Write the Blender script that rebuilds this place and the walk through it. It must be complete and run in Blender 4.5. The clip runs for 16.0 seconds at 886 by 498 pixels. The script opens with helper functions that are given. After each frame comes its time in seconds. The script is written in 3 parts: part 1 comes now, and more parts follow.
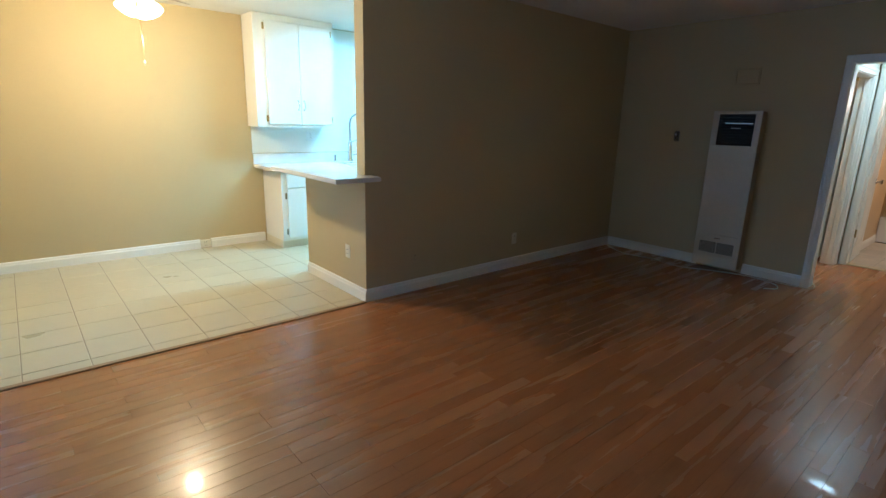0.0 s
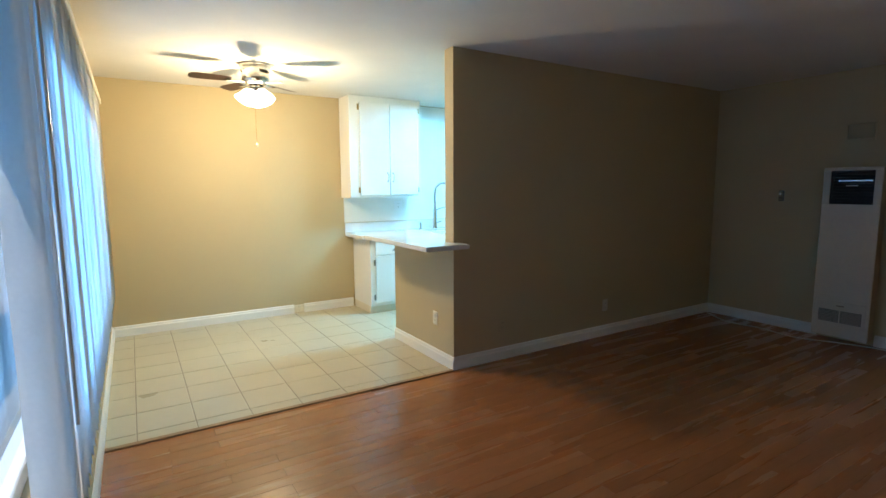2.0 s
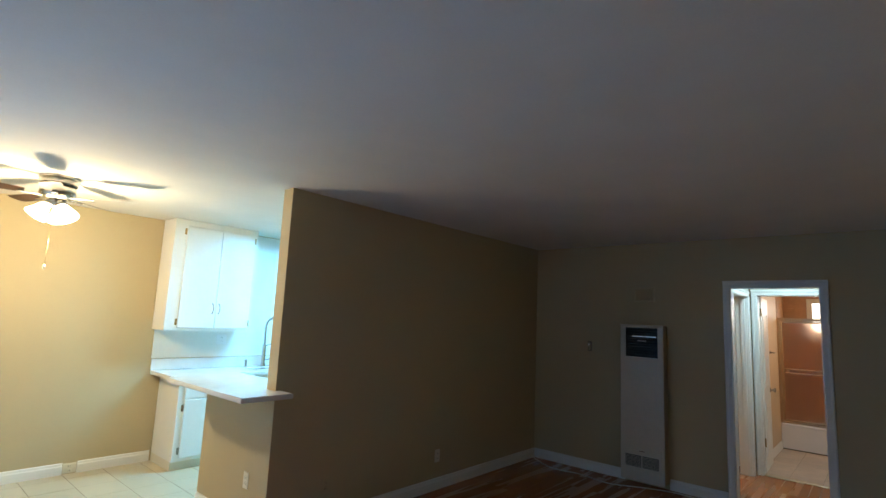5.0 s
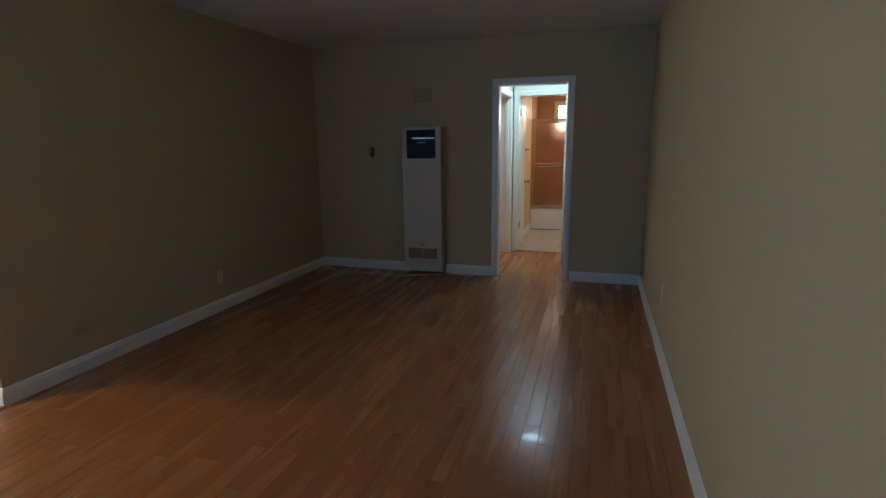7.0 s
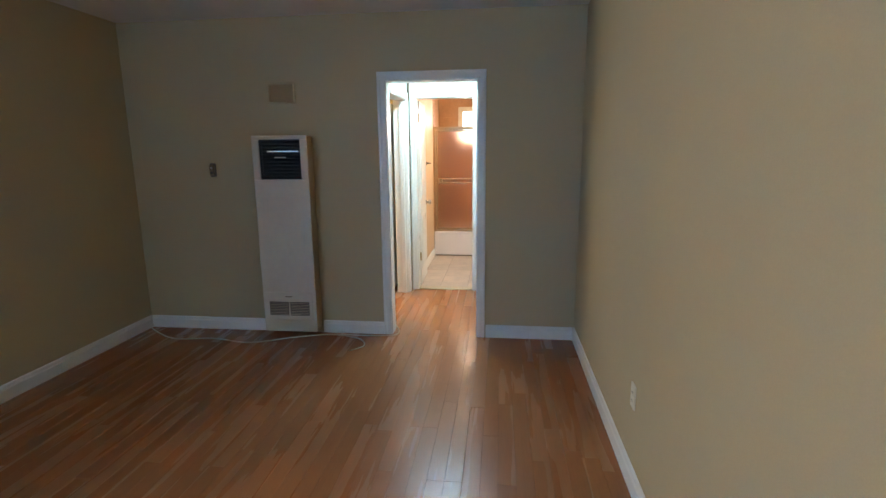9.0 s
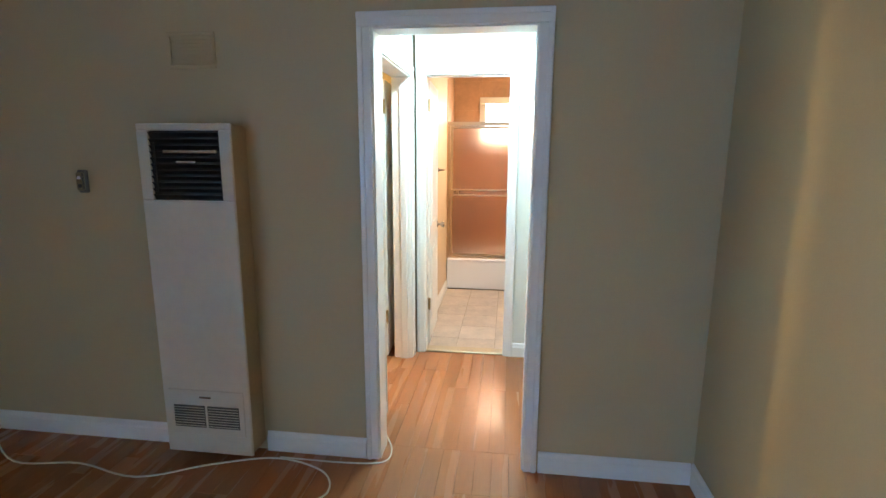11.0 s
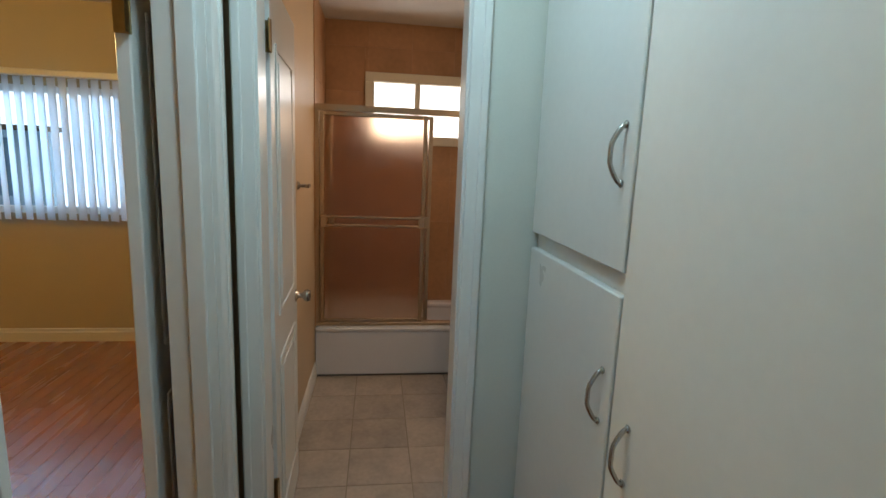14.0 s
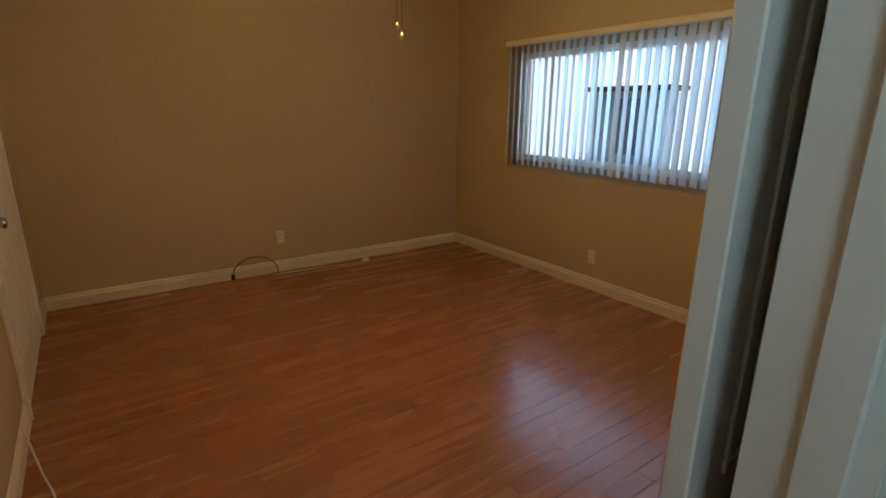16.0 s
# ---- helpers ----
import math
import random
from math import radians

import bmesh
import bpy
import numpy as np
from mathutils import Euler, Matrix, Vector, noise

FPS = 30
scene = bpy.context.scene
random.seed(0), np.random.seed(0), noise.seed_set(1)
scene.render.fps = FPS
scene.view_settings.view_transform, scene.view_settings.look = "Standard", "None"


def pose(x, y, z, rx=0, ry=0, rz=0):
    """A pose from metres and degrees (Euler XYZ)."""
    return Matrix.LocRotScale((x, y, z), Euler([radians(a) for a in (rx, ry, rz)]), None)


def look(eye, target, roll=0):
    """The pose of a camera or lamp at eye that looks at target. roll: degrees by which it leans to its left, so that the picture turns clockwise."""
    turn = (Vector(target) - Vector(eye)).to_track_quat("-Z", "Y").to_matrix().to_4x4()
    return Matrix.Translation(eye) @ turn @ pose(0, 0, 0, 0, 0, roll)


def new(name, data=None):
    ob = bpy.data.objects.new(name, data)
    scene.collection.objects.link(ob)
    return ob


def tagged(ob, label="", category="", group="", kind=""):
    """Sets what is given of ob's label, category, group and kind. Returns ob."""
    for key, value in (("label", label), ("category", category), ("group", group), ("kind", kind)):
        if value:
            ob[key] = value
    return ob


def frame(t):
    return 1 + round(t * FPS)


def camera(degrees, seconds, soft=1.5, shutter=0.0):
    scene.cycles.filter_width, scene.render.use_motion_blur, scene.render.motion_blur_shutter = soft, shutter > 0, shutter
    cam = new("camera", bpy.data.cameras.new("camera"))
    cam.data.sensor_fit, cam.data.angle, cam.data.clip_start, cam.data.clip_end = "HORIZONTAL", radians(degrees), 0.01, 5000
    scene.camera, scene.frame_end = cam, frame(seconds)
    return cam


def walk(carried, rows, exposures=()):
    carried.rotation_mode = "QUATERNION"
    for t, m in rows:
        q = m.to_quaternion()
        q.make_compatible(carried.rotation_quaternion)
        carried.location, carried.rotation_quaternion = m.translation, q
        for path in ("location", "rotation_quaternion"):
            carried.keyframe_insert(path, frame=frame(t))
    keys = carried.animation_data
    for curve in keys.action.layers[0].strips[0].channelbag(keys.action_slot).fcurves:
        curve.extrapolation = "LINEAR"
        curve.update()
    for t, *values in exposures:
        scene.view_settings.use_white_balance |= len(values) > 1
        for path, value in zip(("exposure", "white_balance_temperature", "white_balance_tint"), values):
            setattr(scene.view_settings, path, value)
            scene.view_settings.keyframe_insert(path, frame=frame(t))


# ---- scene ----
cam = camera(82.8, 16.0)
PATH = [
    (0, (0.883, 0.244, 1.456), (2.146, 1.715, 0.964), 1.5),
    (0.5, (0.842, 0.287, 1.414), (1.956, 1.875, 0.929), 2.3),
    (1, (0.817, 0.291, 1.411), (1.855, 1.933, 0.938), 2.3),
    (1.5, (0.817, 0.305, 1.435), (1.864, 1.963, 1.044), 1.5),
    (2, (0.824, 0.319, 1.472), (1.868, 2.007, 1.227), -0.3),
    (2.5, (0.840, 0.282, 1.522), (1.950, 1.939, 1.376), -1.1),
    (3, (0.879, 0.329, 1.576), (2.082, 1.926, 1.626), -1.5),
    (3.5, (0.902, 0.301, 1.632), (2.185, 1.816, 1.876), -1.4),
    (6, (0.974, 0.362, 1.534), (2.678, 1.406, 1.609), 2.3),
    (6.5, (1.006, 0.380, 1.483), (2.815, 1.214, 1.295), 1.7),
    (7, (1.171, 0.422, 1.435), (3.042, 1.000, 1.030), -0.7),
    (7.5, (1.514, 0.446, 1.411), (3.416, 0.872, 0.961), -0.9),
    (8, (1.858, 0.468, 1.440), (3.778, 0.817, 1.001), -1.3),
    (8.5, (2.207, 0.526, 1.497), (4.157, 0.745, 1.113), -0.6),
    (11, (4.301, 0.854, 1.509), (6.249, 1.104, 1.134), 0.3),
    (11.5, (4.719, 0.981, 1.512), (6.678, 1.096, 1.124), -0.3),
    (12, (5.245, 0.996, 1.488), (7.204, 1.092, 1.094), 0.7),
    (12.5, (5.597, 1.058, 1.484), (7.558, 1.037, 1.091), 0.9),
    (13, (5.893, 1.092, 1.481), (7.842, 0.992, 1.043), 0.3),
    (13.5, (6.164, 1.085, 1.508), (8.124, 0.942, 1.138), 0.8),
    (14, (6.414, 1.115, 1.502), (8.367, 0.849, 1.159), 2.3),
    (14.5, (6.643, 1.159, 1.487), (8.588, 1.037, 1.038), 1.1),
    (15, (6.841, 1.209, 1.478), (8.729, 1.702, 1.038), 0.9),
    (15.5, (7.014, 1.343, 1.473), (8.616, 2.411, 0.930), 0.8),
    (16, (7.206, 1.450, 1.448), (8.318, 3.024, 0.910), 0.6),
]
EXPOSURES = [(0.0, 0.6), (2.0, 0.5), (3.5, 0.45), (6.0, 0.35), (7.0, 0.35), (7.5, 0.6), (8.0, 1.2), (8.5, 1.55), (11.0, 2.05), (12.0, 1.35), (12.5, 0.75), (13.0, 0.4), (13.5, 0.05), (14.0, -0.25), (14.5, -0.4), (15.2, -0.65), (16.0, -0.6)]
walk(cam, [(t, look(eye, target, roll)) for t, eye, target, roll in PATH], EXPOSURES)

# ---------- world and lights ----------
world = bpy.data.worlds.new("world")
scene.world = world
world.use_nodes = True
wn = world.node_tree.nodes
sky = wn.new("ShaderNodeTexSky")
sky.sky_type = "NISHITA"
sky.sun_disc = False
sky.sun_elevation, sky.sun_rotation = radians(40), radians(200)
world.node_tree.links.new(sky.outputs[0], wn["Background"].inputs[0])
wn["Background"].inputs[1].default_value = 0.08


def lamp(name, kind, m, watts, colour, size=0.1, size_y=None):
    d = bpy.data.lights.new(name, kind)
    d.energy, d.color = watts, colour
    if kind == "AREA":
        d.shape = "RECTANGLE" if size_y else "DISK"
        d.size = size
        if size_y:
            d.size_y = size_y
    elif kind == "SUN":
        d.angle = size
    else:
        d.shadow_soft_size = size
    ob = new(name, d)
    ob.matrix_world = m
    return ob


def zc(x):
    """Height of the ceiling over a place."""
    return 2.52


WARM, COOL = (1.0, 0.82, 0.51), (0.55, 0.84, 1.0)
FAN1, FAN2 = (1.81, 4.96), (8.52, 3.69)
lamp("sun", "SUN", look((0, 0, 10), (3, 4, 0)), 2.0, (1.0, 0.95, 0.88), radians(0.5))
lamp("dining_bulb", "POINT", pose(FAN1[0], FAN1[1], zc(FAN1[0]) - 0.50), 55, WARM, 0.07)
lamp("kitchen_tube", "AREA", pose(4.5, 4.95, zc(4.5) - 0.075), 90, (0.15, 0.58, 1.0), 1.1, 0.3)
lamp("hall_bulb", "AREA", pose(7.3, 1.1, zc(7.3) - 0.09), 9.5, COOL, 0.26)
lamp("bath_bulb", "AREA", look((9.2, 0.12, 2.0), (9.2, 1.2, 1.4)), 7.5, (1.0, 0.72, 0.48), 0.5, 0.1)
lamp("bedroom_bulb", "POINT", pose(FAN2[0], FAN2[1], zc(FAN2[0]) - 0.40), 44, (1.0, 0.66, 0.23), 0.06)
lamp("living_daylight", "AREA", look((0.59, 3.7, 1.34), (3, 3.7, 1.27)), 40, (0.17, 0.47, 1.0), 2.8, 1.2)
lamp("bedroom_daylight", "AREA", look((10.49, 3.9, 1.45), (8, 3.9, 1.3)), 24, (0.28, 0.58, 1.0), 1.9, 0.8)
lamp("bath_daylight", "AREA", look((10.44, 0.81, 1.89), (9, 0.81, 1.4)), 4, (1.0, 0.95, 0.9), 0.65, 0.4)

# ---------- materials ----------


def mat(name, colour, rough=0.5, metal=0.0, var=0.12, scale=3.0, grain=60.0, bump=0.05, trans=0.0, coat=0.0, obj=0.0, stretch=(1, 1, 1)):
    m = bpy.data.materials.new(name)
    m.use_nodes = True
    n, l = m.node_tree.nodes, m.node_tree.links
    b = n["Principled BSDF"]
    geo = n.new("ShaderNodeNewGeometry")
    mp = n.new("ShaderNodeMapping")
    mp.inputs["Scale"].default_value = stretch
    if obj:
        oi, shift = n.new("ShaderNodeObjectInfo"), n.new("ShaderNodeVectorMath")
        shift.operation = "MULTIPLY_ADD"
        l.new(oi.outputs["Random"], shift.inputs[0])
        shift.inputs[1].default_value = (13, 29, 7)
        l.new(geo.outputs["Position"], shift.inputs[2])
        l.new(shift.outputs[0], mp.inputs[0])
    else:
        l.new(geo.outputs["Position"], mp.inputs[0])
    big, fine = n.new("ShaderNodeTexNoise"), n.new("ShaderNodeTexNoise")
    big.inputs["Scale"].default_value, fine.inputs["Scale"].default_value = scale, grain
    big.inputs["Detail"].default_value, fine.inputs["Detail"].default_value = 5, 6
    for q in (big, fine):
        l.new(mp.outputs[0], q.inputs["Vector"])
    mix = n.new("ShaderNodeMix")
    mix.data_type = "FLOAT"
    mix.inputs[0].default_value = 0.35
    l.new(big.outputs[0], mix.inputs[2])
    l.new(fine.outputs[0], mix.inputs[3])
    last = mix.outputs[0]
    if obj:
        info = n.new("ShaderNodeObjectInfo")
        add = n.new("ShaderNodeMath")
        add.operation = "MULTIPLY_ADD"
        add.inputs[1].default_value = obj
        add.inputs[2].default_value = -obj / 2
        l.new(info.outputs["Random"], add.inputs[0])
        s = n.new("ShaderNodeMath")
        l.new(add.outputs[0], s.inputs[0])
        l.new(last, s.inputs[1])
        last = s.outputs[0]
    ramp = n.new("ShaderNodeValToRGB")
    lo = [max(0, c * (1 - var * 1.6)) for c in colour]
    hi = [min(1, c * (1 + var)) for c in colour]
    ramp.color_ramp.elements[0].position, ramp.color_ramp.elements[1].position = 0.28, 0.72
    ramp.color_ramp.elements[0].color, ramp.color_ramp.elements[1].color = (*lo, 1), (*hi, 1)
    l.new(last, ramp.inputs[0])
    l.new(ramp.outputs[0], b.inputs["Base Color"])
    rr = n.new("ShaderNodeMapRange")
    rr.inputs["To Min"].default_value, rr.inputs["To Max"].default_value = rough * 0.8, min(1, rough * 1.2)
    l.new(big.outputs[0], rr.inputs[0])
    l.new(rr.outputs[0], b.inputs["Roughness"])
    b.inputs["Metallic"].default_value = metal
    b.inputs["Coat Weight"].default_value = coat
    if bump:
        bp = n.new("ShaderNodeBump")
        bp.inputs["Strength"].default_value, bp.inputs["Distance"].default_value = bump, 0.004
        l.new(fine.outputs[0], bp.inputs["Height"])
        l.new(bp.outputs[0], b.inputs["Normal"])
    if trans:
        t = n.new("ShaderNodeBsdfTranslucent")
        l.new(ramp.outputs[0], t.inputs[0])
        ms = n.new("ShaderNodeMixShader")
        ms.inputs[0].default_value = trans
        l.new(b.outputs[0], ms.inputs[1])
        l.new(t.outputs[0], ms.inputs[2])
        l.new(ms.outputs[0], n["Material Output"].inputs[0])
    return m


def glow(name, colour, strength):
    m = bpy.data.materials.new(name)
    m.use_nodes = True
    b = m.node_tree.nodes["Principled BSDF"]
    b.inputs["Base Color"].default_value = (*colour, 1)
    b.inputs["Emission Color"].default_value = (*colour, 1)
    b.inputs["Emission Strength"].default_value = strength
    return m


def glass(name, colour, rough, ior=1.2):
    m = bpy.data.materials.new(name)
    m.use_nodes = True
    b = m.node_tree.nodes["Principled BSDF"]
    b.inputs["Base Color"].default_value = (*colour, 1)
    b.inputs["Roughness"].default_value = rough
    b.inputs["IOR"].default_value = ior
    b.inputs["Transmission Weight"].default_value = 1.0
    return m


TAN = mat("tan_wall_paint", (0.50, 0.40, 0.235), 0.75, var=0.05, scale=0.8, grain=220, bump=0.12)
HALLW = mat("hall_wall_paint", (0.66, 0.66, 0.58), 0.55, var=0.04, grain=180, bump=0.1)
CEIL = mat("ceiling_paint", (0.68, 0.65, 0.60), 0.9, var=0.04, grain=120, bump=0.3)
WHITE = mat("white_gloss_paint", (0.78, 0.77, 0.73), 0.3, var=0.03, grain=40, bump=0.04)
CREAM = mat("cream_paint", (0.72, 0.66, 0.52), 0.4, var=0.05, grain=50, bump=0.05)
WOOD = mat("red_oak_plank", (0.36, 0.133, 0.048), 0.27, var=0.15, scale=1.1, grain=18, bump=0.03, coat=0.15, obj=0.05, stretch=(0.5, 7, 1))
WOODGAP = mat("floor_joint", (0.13, 0.05, 0.02), 0.6)
TILE = mat("beige_vinyl_tile", (0.50, 0.44, 0.31), 0.30, var=0.04, scale=3, grain=25, bump=0.0, obj=0.03)
BTILE = mat("bath_floor_tile", (0.46, 0.37, 0.29), 0.38, var=0.2, scale=6, grain=40, bump=0.1, obj=0.16)
GROUT = mat("grout", (0.30, 0.25, 0.18), 0.8)
WALLTILE = mat("tan_wall_tile", (0.47, 0.26, 0.13), 0.35, var=0.15, scale=4, grain=30, bump=0.06, obj=0.08)
BATHW = mat("bath_wall_paint", (0.60, 0.44, 0.27), 0.5, var=0.05)
STONE = mat("white_marble_top", (0.74, 0.73, 0.70), 0.15, var=0.12, scale=1.6, grain=9, bump=0.0)
BRASS = mat("aged_brass", (0.42, 0.30, 0.13), 0.32, 1.0, var=0.2)
STEEL = mat("brushed_nickel", (0.48, 0.46, 0.43), 0.25, 1.0, var=0.1)
GOLDF = mat("champagne_aluminium", (0.56, 0.44, 0.31), 0.3, 1.0, var=0.08)
BLACK = mat("black_metal", (0.015, 0.014, 0.013), 0.4, var=0.3)
DARKGREY = mat("dark_grille", (0.10, 0.085, 0.065), 0.5, var=0.2)
DARKWOOD = mat("espresso_wood", (0.035, 0.017, 0.010), 0.35, var=0.3, stretch=(1, 1, 0.2), grain=40)
BLADE = mat("walnut_blade", (0.06, 0.028, 0.016), 0.35, var=0.3, stretch=(0.3, 4, 1))
PLASTIC = mat("ivory_plastic", (0.72, 0.68, 0.58), 0.35, var=0.02, bump=0)
WHITEPL = mat("white_plastic", (0.80, 0.80, 0.80), 0.3, var=0.02, bump=0)
PORC = mat("white_enamel", (0.76, 0.72, 0.70), 0.12, var=0.02, bump=0, coat=0.3)
VANE = mat("vertical_blind_vane", (0.82, 0.82, 0.80), 0.6, var=0.05, trans=0.45, grain=90, bump=0.05)
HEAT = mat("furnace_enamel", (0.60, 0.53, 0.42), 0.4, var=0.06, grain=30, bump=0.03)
RAWWOOD = mat("bare_wood_edge", (0.30, 0.15, 0.07), 0.6, var=0.2, stretch=(6, 6, 0.6))
CORD = mat("white_cord", (0.68, 0.63, 0.55), 0.5, var=0.05, bump=0)
FROST = glass("obscure_bronze_glass", (0.88, 0.74, 0.62), 0.42)
CLEAR = glass("clear_glass", (0.95, 0.97, 0.97), 0.0, 1.05)
BULB = glow("lit_glass_shade", (1.0, 0.86, 0.55), 9.0)
BULB2 = glow("lit_bedroom_shade", (1.0, 0.80, 0.45), 6.0)
TUBE = glow("lit_cool_diffuser", (0.7, 0.95, 1.0), 3.0)
OUT_WHITE = glow("bright_overcast_distance", (1.0, 0.97, 0.95), 2.2)
OUT_BLUE = glow("blue_daylight_distance", (0.10, 0.45, 1.0), 1.6)
OUT_BED = glow("pale_daylight_distance", (0.80, 0.90, 1.0), 1.5)
BLUEWALL = mat("blue_grey_stucco", (0.34, 0.52, 0.70), 0.8)

# ---------- mesh helpers ----------


def obj(name, bm, material, parent=None, label="", smooth=False):
    me = bpy.data.meshes.new(name)
    bm.normal_update()
    bm.to_mesh(me)
    bm.free()
    me.materials.append(material)
    if smooth:
        for p in me.polygons:
            p.use_smooth = True
    ob = new(name, me)
    if parent:
        ob.parent = parent
    if label:
        ob["label"] = label
    return ob


def part(name, bm, material, parent, label="", smooth=False):
    return obj(name, bm, material, parent, label, smooth)


def thing(name, label, category, m=None, group="", kind=""):
    ob = new(name)
    ob.empty_display_size = 0.1
    if m is not None:
        ob.matrix_world = m
    return tagged(ob, label, category, group, kind)


def box(x0, x1, y0, y1, z0, z1, bevel=0.0, bm=None, segs=1):
    b = bmesh.new()
    r = bmesh.ops.create_cube(b, size=1)
    for v in r["verts"]:
        v.co = Vector((x0 + (v.co.x + .5) * (x1 - x0), y0 + (v.co.y + .5) * (y1 - y0), z0 + (v.co.z + .5) * (z1 - z0)))
    if bevel:
        bmesh.ops.bevel(b, geom=b.edges[:], offset=bevel, segments=segs, affect="EDGES", clamp_overlap=True)
    return join(bm, b)


def join(bm, b):
    if bm is None:
        return b
    me = bpy.data.meshes.new("tmp")
    b.to_mesh(me)
    b.free()
    bm.from_mesh(me)
    bpy.data.meshes.remove(me)
    return bm


def prism(x0, x1, y0, y1, z0, bm=None):
    """A wall piece whose top follows the sloping ceiling."""
    b = box(x0, x1, y0, y1, z0, z0 + 1)
    for v in b.verts:
        if v.co.z > z0 + .5:
            v.co.z = zc(v.co.x) + 0.015
    return join(bm, b)


def lathe(profile, seg=24, m=None, bm=None):
    b = bmesh.new()
    rings = []
    for r, z in profile:
        rings.append([b.verts.new((r * math.cos(2 * math.pi * i / seg), r * math.sin(2 * math.pi * i / seg), z)) for i in range(seg)])
    for a, c in zip(rings, rings[1:]):
        for i in range(seg):
            b.faces.new((a[i], a[(i + 1) % seg], c[(i + 1) % seg], c[i]))
    b.faces.new(list(reversed(rings[0])))
    b.faces.new(rings[-1])
    if m is not None:
        b.transform(m)
    return join(bm, b)


def tube(points, r, seg=8, fine=6, bm=None):
    """A round cord along a smooth line through the points."""
    p = [Vector(q) for q in points]
    p = [p[0] * 2 - p[1], *p, p[-1] * 2 - p[-2]]
    line = []
    for i in range(1, len(p) - 2):
        for k in range(fine):
            t = k / fine
            a, b_, c, d = p[i - 1:i + 3]
            line.append(0.5 * (2 * b_ + (c - a) * t + (2 * a - 5 * b_ + 4 * c - d) * t * t + (3 * b_ - a - 3 * c + d) * t ** 3))
    line.append(p[-2])
    b = bmesh.new()
    rings = []
    for i, c in enumerate(line):
        way = (line[min(i + 1, len(line) - 1)] - line[max(i - 1, 0)]).normalized()
        side = way.cross(Vector((0.1, 0.2, 1))).normalized()
        up = side.cross(way)
        rings.append([b.verts.new(c + r * (math.cos(2 * math.pi * k / seg) * side + math.sin(2 * math.pi * k / seg) * up)) for k in range(seg)])
    for a, c in zip(rings, rings[1:]):
        for i in range(seg):
            b.faces.new((a[i], a[(i + 1) % seg], c[(i + 1) % seg], c[i]))
    b.faces.new(list(reversed(rings[0])))
    b.faces.new(rings[-1])
    bmesh.ops.recalc_face_normals(b, faces=b.faces[:])
    return join(bm, b)


def structure(name, bm, material, label=""):
    return tagged(obj(name, bm, material), label, "", "", "structure")


# ---------- walls ----------
structure("wall_south", prism(0.465, 6.53, -0.155, -0.035, 0), TAN, "plain tan painted living room wall")
w = prism(0.465, 0.585, -0.035, 1.27, 0)
prism(0.465, 0.585, 5.05, 6.3, 0, w)
box(0.465, 0.585, 1.27, 5.05, 0, 0.72, bm=w)
prism(0.465, 0.585, 1.27, 5.05, 2.0, w)
structure("wall_west", w, TAN, "tan painted wall with a wide blinded window")
structure("wall_north", prism(0.585, 6.53, 6.18, 6.3, 0), TAN, "warm tan wall of the dining area")
structure("wall_partition", prism(2.96, 6.53, 3.615, 3.735, 0), TAN, "tan partition between living room and kitchen")
structure("wall_half", box(2.96, 3.08, 3.735, 4.66, 0, 1.0), TAN, "tan half wall carrying the breakfast bar")
w = prism(6.53, 6.59, -0.155, 0.735, 0)
prism(6.53, 6.59, 1.465, 6.3, 0, w)
prism(6.53, 6.59, 0.735, 1.465, 2.045, w)
structure("wall_east", w, TAN, "tan living room wall with a doorway")
w = prism(6.59, 6.65, -0.155, 0.735, 0)
prism(6.59, 6.65, 1.465, 1.54, 0, w)
prism(6.59, 6.65, 0.735, 1.465, 2.045, w)
structure("wall_hall_west", w, HALLW)
w = prism(6.59, 6.99, 1.54, 1.60, 0)
prism(7.805, 7.95, 1.54, 1.60, 0, w)
prism(6.99, 7.805, 1.54, 1.60, 2.03, w)
structure("wall_hall_north", w, HALLW, "pale hall wall with a bedroom doorway")
w = prism(6.59, 6.99, 1.60, 1.66, 0)
prism(7.805, 8.0, 1.60, 1.66, 0, w)
prism(6.99, 7.805, 1.60, 1.66, 2.03, w)
structure("wall_bedroom_south", w, TAN)
structure("wall_bedroom_west", prism(6.59, 6.80, 1.66, 5.885, 0), TAN)
structure("wall_bedroom_north", prism(6.59, 10.65, 5.885, 6.0, 0), TAN, "ochre tan bedroom wall")
w = prism(10.515, 10.65, 1.58, 2.7, 0)
prism(10.515, 10.65, 4.96, 5.885, 0, w)
box(10.515, 10.65, 2.7, 4.96, 0, 1.0, bm=w)
prism(10.515, 10.65, 2.7, 4.96, 1.93, w)
structure("wall_bedroom_east", w, TAN, "ochre tan bedroom wall with a wide window")
structure("wall_bath_north", prism(8.0, 10.515, 1.52, 1.58, 0), BATHW)
structure("wall_bedroom_bath", prism(8.0, 10.515, 1.58, 1.66, 0), TAN)
w = prism(7.93, 8.03, 0.0, 0.842, 0)
prism(7.93, 8.03, 1.465, 1.52, 0, w)
prism(7.93, 8.03, 0.842, 1.465, 2.055, w)
structure("wall_bath_west", w, HALLW, "pale hall end wall with a bathroom doorway")
structure("wall_bath_south", prism(6.65, 10.60, -0.12, 0.0, 0), BATHW)
w = prism(10.48, 10.60, 0.0, 0.40, 0)
prism(10.48, 10.60, 1.215, 1.52, 0, w)
box(10.48, 10.60, 0.40, 1.215, 0, 1.62, bm=w)
prism(10.48, 10.60, 0.40, 1.215, 2.155, w)
structure("wall_bath_east", w, BATHW)
